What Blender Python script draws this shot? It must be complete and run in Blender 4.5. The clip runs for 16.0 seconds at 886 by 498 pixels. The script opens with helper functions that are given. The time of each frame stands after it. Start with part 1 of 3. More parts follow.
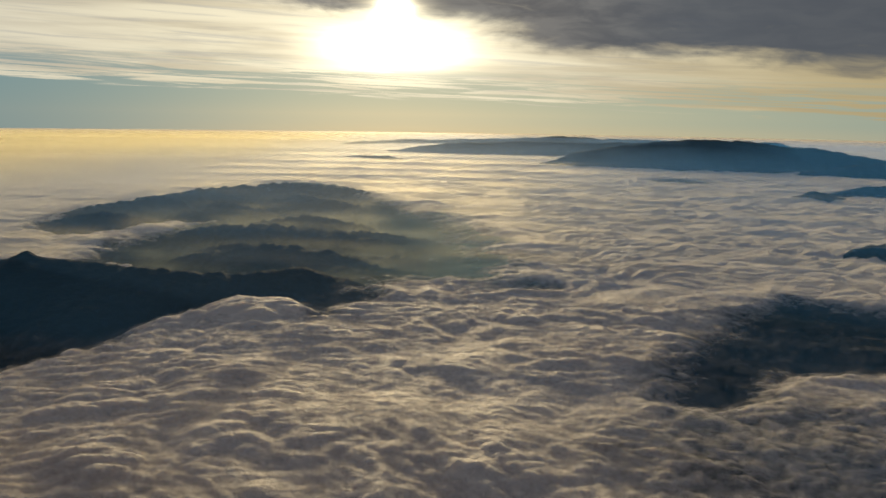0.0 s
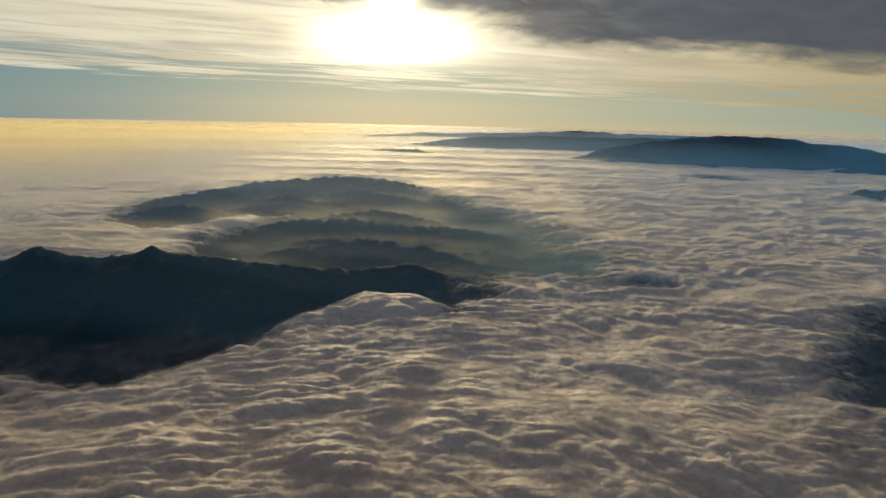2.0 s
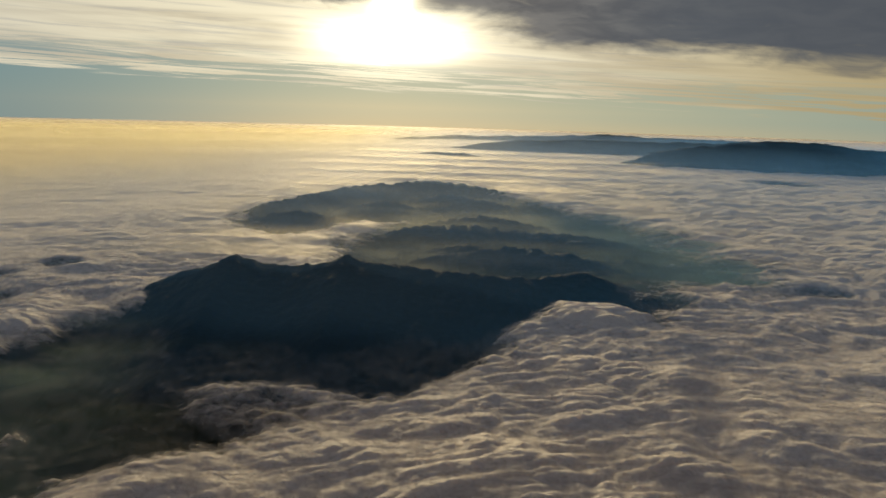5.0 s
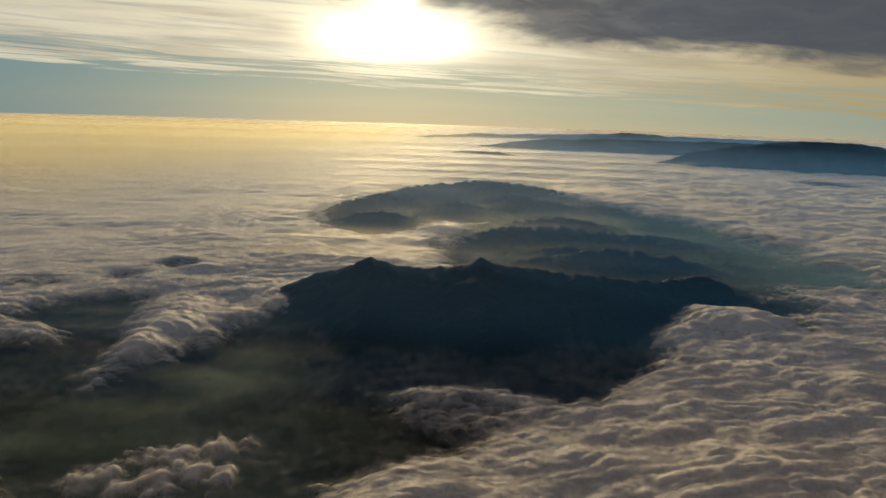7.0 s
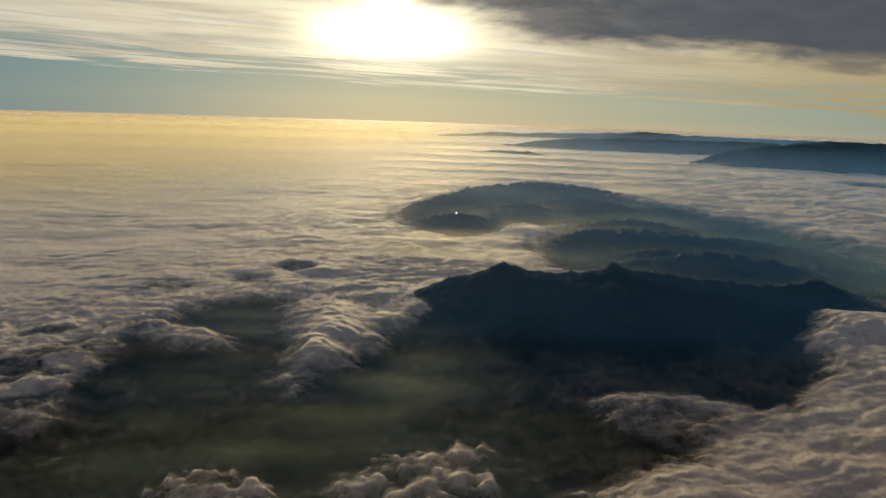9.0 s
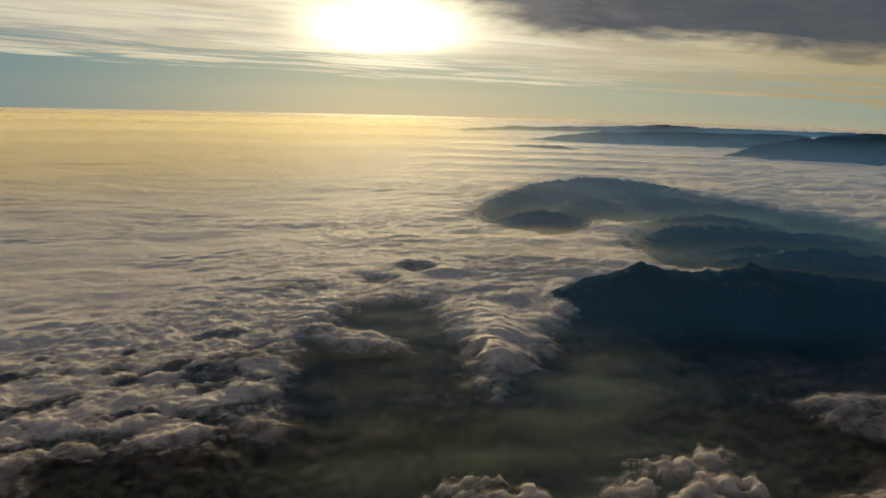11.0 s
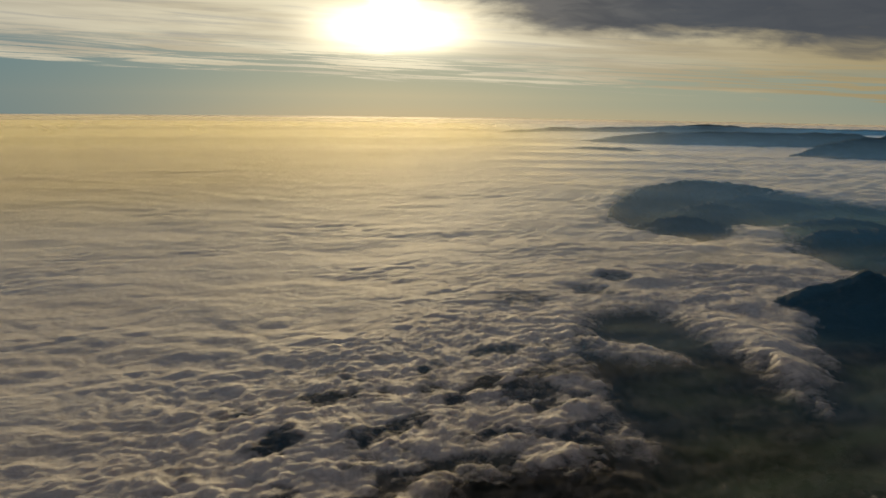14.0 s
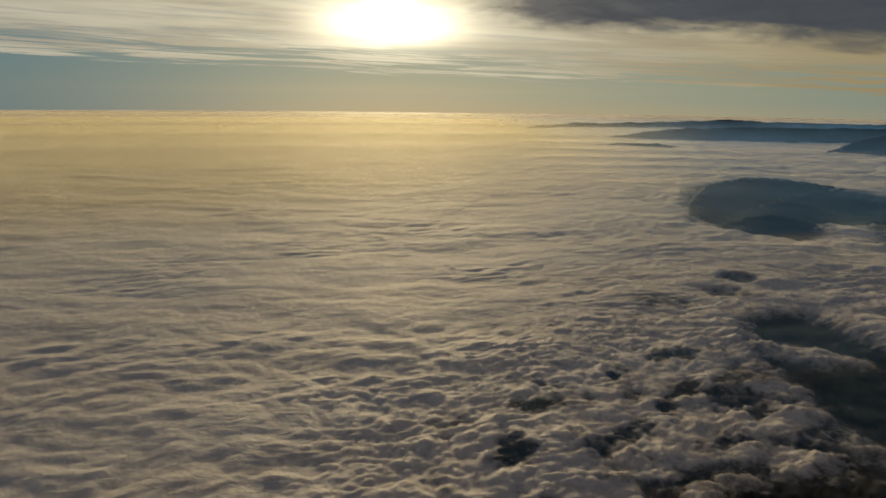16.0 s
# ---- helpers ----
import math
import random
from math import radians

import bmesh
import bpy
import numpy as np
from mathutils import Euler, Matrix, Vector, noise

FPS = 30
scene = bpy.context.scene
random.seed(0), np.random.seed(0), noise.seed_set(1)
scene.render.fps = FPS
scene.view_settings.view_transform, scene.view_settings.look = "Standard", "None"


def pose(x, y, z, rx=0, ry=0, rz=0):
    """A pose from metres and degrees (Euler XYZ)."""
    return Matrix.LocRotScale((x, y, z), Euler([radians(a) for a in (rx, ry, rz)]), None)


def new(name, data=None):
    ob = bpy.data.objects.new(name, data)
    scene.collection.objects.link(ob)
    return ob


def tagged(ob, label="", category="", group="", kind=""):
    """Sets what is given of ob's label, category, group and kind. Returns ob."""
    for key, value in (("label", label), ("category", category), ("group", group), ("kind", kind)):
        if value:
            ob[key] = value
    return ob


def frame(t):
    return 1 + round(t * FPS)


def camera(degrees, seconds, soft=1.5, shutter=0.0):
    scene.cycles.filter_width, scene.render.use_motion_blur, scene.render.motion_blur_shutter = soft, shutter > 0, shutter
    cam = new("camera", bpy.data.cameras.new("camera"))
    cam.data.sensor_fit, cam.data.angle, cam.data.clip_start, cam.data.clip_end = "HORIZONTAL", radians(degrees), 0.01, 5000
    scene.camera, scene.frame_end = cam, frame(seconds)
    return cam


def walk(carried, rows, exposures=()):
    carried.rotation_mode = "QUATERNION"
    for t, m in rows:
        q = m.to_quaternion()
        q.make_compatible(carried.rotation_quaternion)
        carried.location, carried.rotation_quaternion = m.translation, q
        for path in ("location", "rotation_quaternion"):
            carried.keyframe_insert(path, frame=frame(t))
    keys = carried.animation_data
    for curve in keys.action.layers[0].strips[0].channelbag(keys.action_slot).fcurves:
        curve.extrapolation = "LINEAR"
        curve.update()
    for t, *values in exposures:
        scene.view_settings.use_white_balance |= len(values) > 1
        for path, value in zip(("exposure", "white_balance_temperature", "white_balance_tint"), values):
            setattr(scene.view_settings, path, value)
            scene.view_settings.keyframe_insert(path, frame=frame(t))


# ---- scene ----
cam = camera(53.0, 16.0)
METRES, EYE, TILT, LEAN, TURN = 560.0, 90.0, -8.6, -0.8, 0.0
ROWS = [
    (0.0, 0.0, 0.0, 0.0, 0.0, 0.0, -0.0),
    (0.5, -0.0283, -0.001, 0.001, -0.05, -0.26, -0.05),
    (1.0, -0.0565, -0.0024, 0.002, -0.06, -0.47, -0.17),
    (1.5, -0.0852, -0.0035, 0.003, -0.13, -0.19, -0.25),
    (2.0, -0.114, -0.005, 0.0037, -0.2, -0.46, -0.44),
    (2.5, -0.143, -0.007, 0.0048, -0.29, -0.35, -0.55),
    (3.0, -0.1723, -0.0089, 0.0057, -0.38, -0.54, -0.62),
    (3.5, -0.2015, -0.0104, 0.0065, -0.42, -0.63, -0.58),
    (4.0, -0.2308, -0.0119, 0.0075, -0.41, -0.31, -0.64),
    (6.5, -0.38, -0.0186, 0.0125, -0.18, -0.53, -0.89),
    (7.0, -0.4108, -0.0193, 0.0134, -0.24, -0.58, -1.0),
    (7.5, -0.4415, -0.0202, 0.0145, -0.26, -0.84, -0.96),
    (8.0, -0.4726, -0.0219, 0.0156, -0.29, -0.91, -0.93),
    (8.5, -0.5043, -0.0234, 0.0167, -0.34, -0.83, -1.01),
    (9.0, -0.5364, -0.0253, 0.018, -0.49, -0.74, -1.07),
    (11.5, -0.6982, -0.0266, 0.024, -0.6, -1.22, -0.46),
    (12.0, -0.7314, -0.0268, 0.0254, -0.54, -1.19, -0.34),
    (12.5, -0.7647, -0.0268, 0.027, -0.38, -1.15, -0.29),
    (13.0, -0.7983, -0.027, 0.0286, -0.27, -1.0, -0.15),
    (13.5, -0.8316, -0.0269, 0.0304, -0.12, -1.07, -0.11),
    (14.0, -0.865, -0.0268, 0.0321, -0.08, -1.14, -0.0),
    (14.5, -0.8984, -0.0263, 0.034, -0.1, -1.32, 0.06),
    (15.0, -0.9319, -0.0255, 0.0359, -0.12, -1.4, 0.09),
    (15.5, -0.9653, -0.0242, 0.0376, -0.18, -1.28, 0.1),
    (16.0, -0.9984, -0.0236, 0.0396, -0.19, -1.49, 0.1),
]
walk(cam, [(t, pose(0, 0, EYE, TILT, LEAN, TURN) @ pose(METRES * x, METRES * y, METRES * z, 90 + pitch, roll, yaw)) for t, x, y, z, yaw, pitch, roll in ROWS],
     exposures=[(0.0, 0.12), (9.0, 0.0), (12.0, -0.04), (14.0, -0.22), (16.0, -0.42)])

# ---- light: a low sun behind thin high cloud, straight ahead of the flight ----
SUN_UP, SUN_LEFT = 5.2, 3.1        # degrees above the horizon, degrees to the left of +y
SUN_WAY = Vector((-math.sin(radians(SUN_LEFT)) * math.cos(radians(SUN_UP)), math.cos(radians(SUN_LEFT)) * math.cos(radians(SUN_UP)), math.sin(radians(SUN_UP))))
sun = new("sun", bpy.data.lights.new("sun", "SUN"))
sun.data.energy, sun.data.angle, sun.data.color = 4.0, radians(11.0), (1.0, 0.77, 0.42)
DISC_UP = SUN_UP + 0.7            # the disc stands a little above the middle of its glow
DISC_WAY = Vector((SUN_WAY.x, SUN_WAY.y, math.tan(radians(DISC_UP))))
sun.matrix_world = Matrix.Translation((0, 0, 400)) @ DISC_WAY.to_track_quat("Z", "Y").to_matrix().to_4x4()


class Nodes:
    """Short hand for building node trees."""

    def __init__(self, tree):
        self.t = tree
        tree.nodes.clear()

    def add(self, kind, ins=None, **props):
        n = self.t.nodes.new(kind)
        for k, v in props.items():
            if k == "operation": n.operation = v
            elif k == "data_type": n.data_type = v
            elif k == "blend_type": n.blend_type = v
            elif k == "attribute_name": n.attribute_name = v
            elif k == "noise_dimensions": n.noise_dimensions = v
            elif k == "interpolation_type": n.interpolation_type = v
            elif k == "clamp": n.use_clamp = v
        for k, v in (ins or {}).items():
            if isinstance(v, bpy.types.NodeSocket):
                self.t.links.new(v, n.inputs[k])
            else:
                n.inputs[k].default_value = v
        return n

    def math(self, op, a, b=0.0, c=0.0, clamp=False):
        return self.add("ShaderNodeMath", {0: a, 1: b, 2: c}, operation=op, clamp=clamp).outputs[0]

    def mixc(self, f, a, b, blend="MIX"):
        return self.add("ShaderNodeMix", {0: f, 6: a, 7: b}, data_type="RGBA", blend_type=blend).outputs[2]

    def noise(self, vec, scale, detail=4.0, rough=0.5, warp=0.0):
        return self.add("ShaderNodeTexNoise", {"Vector": vec, "Scale": scale, "Detail": detail, "Roughness": rough, "Distortion": warp}).outputs["Fac"]

    def span(self, v, a, b, lo=0.0, hi=1.0):
        return self.add("ShaderNodeMapRange", {0: v, 1: a, 2: b, 3: lo, 4: hi}, interpolation_type="SMOOTHSTEP").outputs[0]

    def scaled(self, vec, x, y, z):
        return self.add("ShaderNodeVectorMath", {0: vec, 1: (x, y, z)}, operation="MULTIPLY").outputs[0]


scene.cycles.transparent_max_bounces = 40

world = bpy.data.worlds.new("sky")
scene.world = world
world.use_nodes = True
N = Nodes(world.node_tree)
way = N.add("ShaderNodeTexCoord").outputs["Generated"]
xyz = N.add("ShaderNodeSeparateXYZ", {0: way})
wx, wy, wz = xyz.outputs
sky = N.add("ShaderNodeTexSky")
sky.sky_type, sky.sun_disc = "NISHITA", False
sky.sun_elevation, sky.sun_rotation = radians(DISC_UP), radians(-SUN_LEFT)
sky.altitude, sky.air_density, sky.dust_density, sky.ozone_density = 3000, 1.0, 2.0, 2.0
clear = N.mixc(1.0, sky.outputs[0], (0.10, 0.10, 0.10, 1), "MULTIPLY")
up = N.math("MULTIPLY", N.math("ARCSINE", wz), 57.2958)                   # degrees above the level
dot = N.add("ShaderNodeVectorMath", {0: way, 1: SUN_WAY}, operation="DOT_PRODUCT").outputs["Value"]
# angle from the sun, stretched along the horizon by the thin cloud in front of it
dx = N.math("SUBTRACT", N.math("MULTIPLY", N.math("ARCTAN2", wx, wy), 57.2958), -SUN_LEFT)
dz = N.math("SUBTRACT", up, SUN_UP)


def lobe(wide, drop, fall):
    """A soft glow round the sun, wider than high, its middle a little below the sun."""
    a, c = N.math("MULTIPLY", dx, wide), N.math("ADD", dz, drop)
    return N.math("EXPONENT", N.math("MULTIPLY", N.math("ADD", N.math("MULTIPLY", a, a), N.math("MULTIPLY", c, c)), -fall))


a2 = N.math("MULTIPLY", dx, 0.45)
far = N.math("SQRT", N.math("ADD", N.math("MULTIPLY", a2, a2), N.math("MULTIPLY", dz, dz)))
near_sun = N.math("MULTIPLY", N.span(dx, -26.0, 1.0), N.span(dx, 60.0, 14.0, 0.0, 1.0))
# low sky: blue-green, a little peach just above the cloud sea
edge = N.mixc(near_sun, (0.17, 0.27, 0.29, 1), (0.46, 0.43, 0.29, 1))
band = N.mixc(near_sun, (0.17, 0.27, 0.29, 1), (0.35, 0.40, 0.31, 1))
low = N.mixc(N.span(up, -1.4, -0.2), edge, band)
low = N.mixc(N.span(dot, 0.2, 0.8), (0.20, 0.185, 0.19, 1), low)
low = N.mixc(0.92, clear, low)
# sheet of thin high cloud in long streaks that slope down to the right
slope_up = N.math("ADD", up, N.math("MULTIPLY", dx, 0.034))
lay = N.add("ShaderNodeCombineXYZ", {0: N.math("MULTIPLY", dx, 0.055), 1: slope_up, 2: 0.0}).outputs[0]
streak = N.noise(N.scaled(lay, 1, 0.75, 1), 1.0, 5.0, 0.55, 0.4)
fine = N.noise(N.scaled(lay, 2.2, 3.2, 1), 1.0, 6.0, 0.6, 0.5)
broken = N.math("ADD", N.math("MULTIPLY", N.math("SUBTRACT", streak, 0.5), 1.0), N.math("MULTIPLY", N.math("SUBTRACT", fine, 0.5), 2.0))
cover = N.span(N.math("ADD", slope_up, broken), 0.98, 1.22)
bars = N.noise(N.scaled(lay, 1.5, 2.3, 1), 1.3, 6.0, 0.6, 0.8)
cover = N.math("MULTIPLY", cover, N.math("SUBTRACT", 1.0, N.math("MULTIPLY", N.span(bars, 0.46, 0.58, 0.0, 0.95), N.span(slope_up, 3.6, 1.5))))
thread = N.noise(N.scaled(lay, 0.9, 5.5, 1), 1.0, 3.0, 0.5, 0.3)
cover = N.math("MULTIPLY", cover, N.math("SUBTRACT", 1.0, N.math("MULTIPLY", N.span(thread, 0.54, 0.64, 0.0, 0.8), N.span(slope_up, 2.6, 1.9))))
thin = N.span(streak, 0.36, 0.62)
cream = N.mixc(thin, (0.56, 0.49, 0.35, 1), (0.84, 0.76, 0.55, 1))
cream = N.mixc(N.span(fine, 0.48, 0.70, 0.0, 0.5), cream, (0.33, 0.335, 0.34, 1))
cream = N.mixc(N.span(dx, 6.0, 30.0, 0.0, 0.85), cream, (0.43, 0.34, 0.17, 1))
cream = N.mixc(N.span(dx, -8.0, -32.0, 0.0, 0.6), cream, (0.60, 0.57, 0.48, 1))
cream = N.mixc(N.span(far, 16.0, 45.0), cream, (0.20, 0.185, 0.19, 1))
cream = N.mixc(N.span(up, 9.0, 34.0), cream, (0.106, 0.100, 0.104, 1))
colour = N.mixc(cover, low, cream)
# grey deck of higher cloud across the top, its soft rim lower on the right, broken before the sun
drift = N.add("ShaderNodeCombineXYZ", {0: N.math("MULTIPLY", dx, 0.13), 1: N.math("MULTIPLY", slope_up, 0.5), 2: 3.0}).outputs[0]
smudge = N.noise(drift, 1.0, 5.0, 0.55, 0.6)
shred = N.noise(N.scaled(drift, 2.6, 2.2, 1), 1.0, 4.0, 0.55, 0.5)
rim = N.math("ADD", N.span(dx, -2.0, 15.0, 6.2, 4.15), N.span(dx, -10.0, -30.0, 0.0, -0.2))
torn = N.math("ADD", N.math("MULTIPLY", N.math("SUBTRACT", smudge, 0.5), 4.6), N.math("MULTIPLY", N.math("SUBTRACT", shred, 0.5), 1.6))
deck = N.span(N.math("ADD", N.math("SUBTRACT", slope_up, rim), torn), -0.5, 1.3)
deck = N.math("MULTIPLY", deck, N.math("SUBTRACT", 1.0, N.math("MULTIPLY", lobe(0.9, -1.6, 0.35), 0.75)))
slate = N.mixc(N.span(shred, 0.35, 0.68), (0.075, 0.08, 0.098, 1), (0.165, 0.163, 0.165, 1))
slate = N.mixc(N.span(dx, 7.0, 20.0, 0.0, 0.85), slate, (0.060, 0.080, 0.112, 1))
slate = N.mixc(N.span(dx, -1.0, -16.0, 0.0, 0.7), slate, (0.42, 0.395, 0.35, 1))
slate = N.mixc(N.span(up, 9.0, 34.0), slate, (0.106, 0.100, 0.104, 1))
colour = N.mixc(N.math("MULTIPLY", deck, 0.93), colour, slate)
glow = N.math("ADD", N.math("MULTIPLY", lobe(0.34, 1.1, 0.6), 3.2), N.math("MULTIPLY", lobe(1.1, -0.9, 1.1), 9.0))
glow = N.math("ADD", glow, N.math("MULTIPLY", N.math("EXPONENT", N.math("MULTIPLY", far, -0.34)), 0.75))
glow = N.math("MULTIPLY", glow, N.math("MULTIPLY", N.span(cover, 0.0, 1.0, 0.25, 1.0), N.math("SUBTRACT", 1.0, N.math("MULTIPLY", deck, 0.86))))
colour = N.mixc(1.0, colour, N.mixc(1.0, (1.0, 0.88, 0.60, 1), N.add("ShaderNodeCombineXYZ", {0: glow, 1: glow, 2: glow}).outputs[0], "MULTIPLY"), "ADD")
N.add("ShaderNodeOutputWorld", {0: N.add("ShaderNodeBackground", {0: colour, 1: 0.88}).outputs[0]})

# ---- noise on arrays ----
_rng = np.random.RandomState(7)
_perm = np.tile(_rng.permutation(512), 2)
_ang = _rng.rand(512) * 2 * np.pi
_gx, _gy = np.cos(_ang), np.sin(_ang)


def perlin(x, y):
    """Gradient noise, about -1 to 1, one cell a unit."""
    xi, yi = np.floor(x).astype(np.int64), np.floor(y).astype(np.int64)
    fx, fy = x - xi, y - yi
    u, v = fx * fx * fx * (fx * (fx * 6 - 15) + 10), fy * fy * fy * (fy * (fy * 6 - 15) + 10)

    def corner(i, j):
        h = _perm[(_perm[(xi + i) & 511] + yi + j) & 511]
        return _gx[h] * (fx - i) + _gy[h] * (fy - j)

    a, b, c, d = corner(0, 0), corner(1, 0), corner(0, 1), corner(1, 1)
    return 1.5 * ((a + u * (b - a)) * (1 - v) + (c + u * (d - c)) * v)


def fbm(x, y, size, octaves=4, gain=0.5):
    total, amp = 0.0, 1.0
    for k in range(octaves):
        total = total + amp * perlin(x / size + 17.3 * k, y / size - 9.1 * k)
        size, amp = size / 2.03, amp * gain
    return total


def billow(x, y, size, octaves=4, gain=0.5):
    """Round heads with sharp clefts between them, about 0 to 1."""
    total, amp, norm = 0.0, 1.0, 0.0
    for k in range(octaves):
        total = total + amp * np.abs(perlin(x / size + 31.7 * k, y / size + 5.9 * k))
        norm += amp
        size, amp = size / 2.03, amp * gain
    return total / norm * 1.6


def ease(v, a, b):
    k = np.clip((v - a) / (b - a), 0, 1)
    return k * k * (3 - 2 * k)


def inside(x, y, outline):
    """Distance to a closed outline in plan, positive inside."""
    best, odd = np.full(x.shape, 1e9), np.zeros(x.shape, bool)
    for (ax, ay), (bx, by) in zip(outline, outline[1:] + outline[:1]):
        ex, ey = bx - ax, by - ay
        k = np.clip(((x - ax) * ex + (y - ay) * ey) / (ex * ex + ey * ey), 0, 1)
        best = np.minimum(best, np.hypot(x - ax - k * ex, y - ay - k * ey))
        if ay != by:
            odd ^= ((ay > y) != (by > y)) & (x < ex * (y - ay) / ey + ax)
    return np.where(odd, best, -best)


def grid_mesh(name, x, y, z, wrap=False, **fields):
    """A sheet of quads through arrays of rows by columns; fields become point attributes."""
    rows, cols = x.shape
    me = bpy.data.meshes.new(name)
    idx = np.arange(rows * cols).reshape(rows, cols)
    nxt = np.roll(idx, -1, axis=1) if wrap else idx[:, 1:]
    cur = idx if wrap else idx[:, :-1]
    quads = np.stack([cur[:-1], nxt[:-1], nxt[1:], cur[1:]], -1).reshape(-1, 4)
    me.vertices.add(rows * cols)
    me.vertices.foreach_set("co", np.stack([x, y, z], -1).astype(np.float32).ravel())
    me.loops.add(quads.size)
    me.loops.foreach_set("vertex_index", quads.astype(np.int32).ravel())
    me.polygons.add(len(quads))
    me.polygons.foreach_set("loop_start", np.arange(0, quads.size, 4, dtype=np.int32))
    me.polygons.foreach_set("use_smooth", np.ones(len(quads), bool))
    for key, value in fields.items():
        me.attributes.new(key, "FLOAT", "POINT").data.foreach_set("value", np.asarray(value, np.float32).ravel())
    me.update()
    me.validate()
    return me


# ---- materials ----
def material(name):
    m = bpy.data.materials.new(name)
    m.use_nodes = True
    return m, Nodes(m.node_tree)


def shown(n, shader):
    n.add("ShaderNodeOutputMaterial", {0: shader})


def cloud_material():
    m, n = material("cloud")
    at = n.add("ShaderNodeTexCoord").outputs["Object"]
    cov = n.add("ShaderNodeAttribute", attribute_name="cover").outputs["Fac"]
    calm = n.add("ShaderNodeAttribute", attribute_name="calm").outputs["Fac"]
    wisps = n.math("ADD", n.math("MULTIPLY", n.noise(at, 0.13, 6.0, 0.6, 0.6), 0.55), n.math("MULTIPLY", n.noise(at, 0.4, 4.0, 0.5, 0.4), 0.45))
    alpha = n.span(n.math("ADD", cov, n.math("MULTIPLY", n.math("SUBTRACT", wisps, 0.5), 1.35)), 0.02, 1.02)
    puff = n.math("ADD", n.noise(at, 0.28, 5.0, 0.5, 0.4), n.math("MULTIPLY", n.noise(at, 1.1, 4.0, 0.5, 0.4), 0.15))
    bump = n.add("ShaderNodeBump", {"Strength": n.span(calm, 0, 1, 0.55, 0.3), "Distance": 2.5, "Height": puff}).outputs[0]
    tint = n.mixc(n.noise(at, 0.02, 4.0), (0.68, 0.65, 0.65, 1), (0.77, 0.73, 0.71, 1))
    body = n.add("ShaderNodeBsdfPrincipled", {"Base Color": tint, "Roughness": 0.74, "IOR": 1.45, "Specular IOR Level": 0.35, "Normal": bump, "Alpha": alpha,
                                                  "Subsurface Weight": 0.8, "Subsurface Radius": (1.0, 0.92, 0.85), "Subsurface Scale": 6.0,
                                                  "Sheen Weight": 0.4, "Sheen Roughness": 0.35, "Sheen Tint": (1.0, 0.92, 0.78, 1)})
    shown(n, body.outputs[0])
    return m


def forest_material(name, dark, light):
    m, n = material(name)
    at = n.add("ShaderNodeTexCoord").outputs["Object"]
    woods = n.noise(at, 0.06, 7.0, 0.62)
    trees = n.noise(at, 0.9, 4.0, 0.6)
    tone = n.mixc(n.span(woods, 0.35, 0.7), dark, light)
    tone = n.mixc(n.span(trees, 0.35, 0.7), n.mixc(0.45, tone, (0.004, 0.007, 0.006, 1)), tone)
    bump = n.add("ShaderNodeBump", {"Strength": 0.6, "Distance": 1.0, "Height": trees}).outputs[0]
    shown(n, n.add("ShaderNodeBsdfPrincipled", {"Base Color": tone, "Roughness": 0.95, "Specular IOR Level": 0.1, "Normal": bump}).outputs[0])
    return m


def veil_material(name, tint, thick, ocean_glow_tint=None, through_share=0.85, onward=0.0):
    """Thin haze: lets most light through, scatters the rest to both sides, a share of it onward in a broad cone."""
    m, n = material(name)
    at = n.add("ShaderNodeTexCoord").outputs["Object"]
    dens = n.add("ShaderNodeAttribute", attribute_name="cover").outputs["Fac"]
    drift = n.noise(n.scaled(at, 1, 1, 2.5), 0.012, 4.0, 0.55, 0.5)
    alpha = n.math("MULTIPLY", n.math("MULTIPLY", dens, thick), n.span(drift, 0.25, 0.75, 0.8, 1.15), clamp=True)
    if ocean_glow_tint:      # tint holds blue airlight over the land, cream sun glow over the ocean
        tint = n.mixc(n.add("ShaderNodeAttribute", attribute_name="ocean").outputs["Fac"], tint, ocean_glow_tint)
    lit = n.add("ShaderNodeMixShader", {0: through_share, 1: n.add("ShaderNodeBsdfDiffuse", {0: tint}).outputs[0], 2: n.add("ShaderNodeBsdfTranslucent", {0: tint}).outputs[0]}).outputs[0]
    if onward:
        cone = n.add("ShaderNodeBsdfRefraction", {"Color": (1.0, 0.94, 0.74, 1), "Roughness": 0.9, "IOR": 1.4}).outputs[0]
        lit = n.add("ShaderNodeMixShader", {0: onward, 1: lit, 2: cone}).outputs[0]
    shown(n, n.add("ShaderNodeMixShader", {0: alpha, 1: n.add("ShaderNodeBsdfTransparent").outputs[0], 2: lit}).outputs[0])
    return m


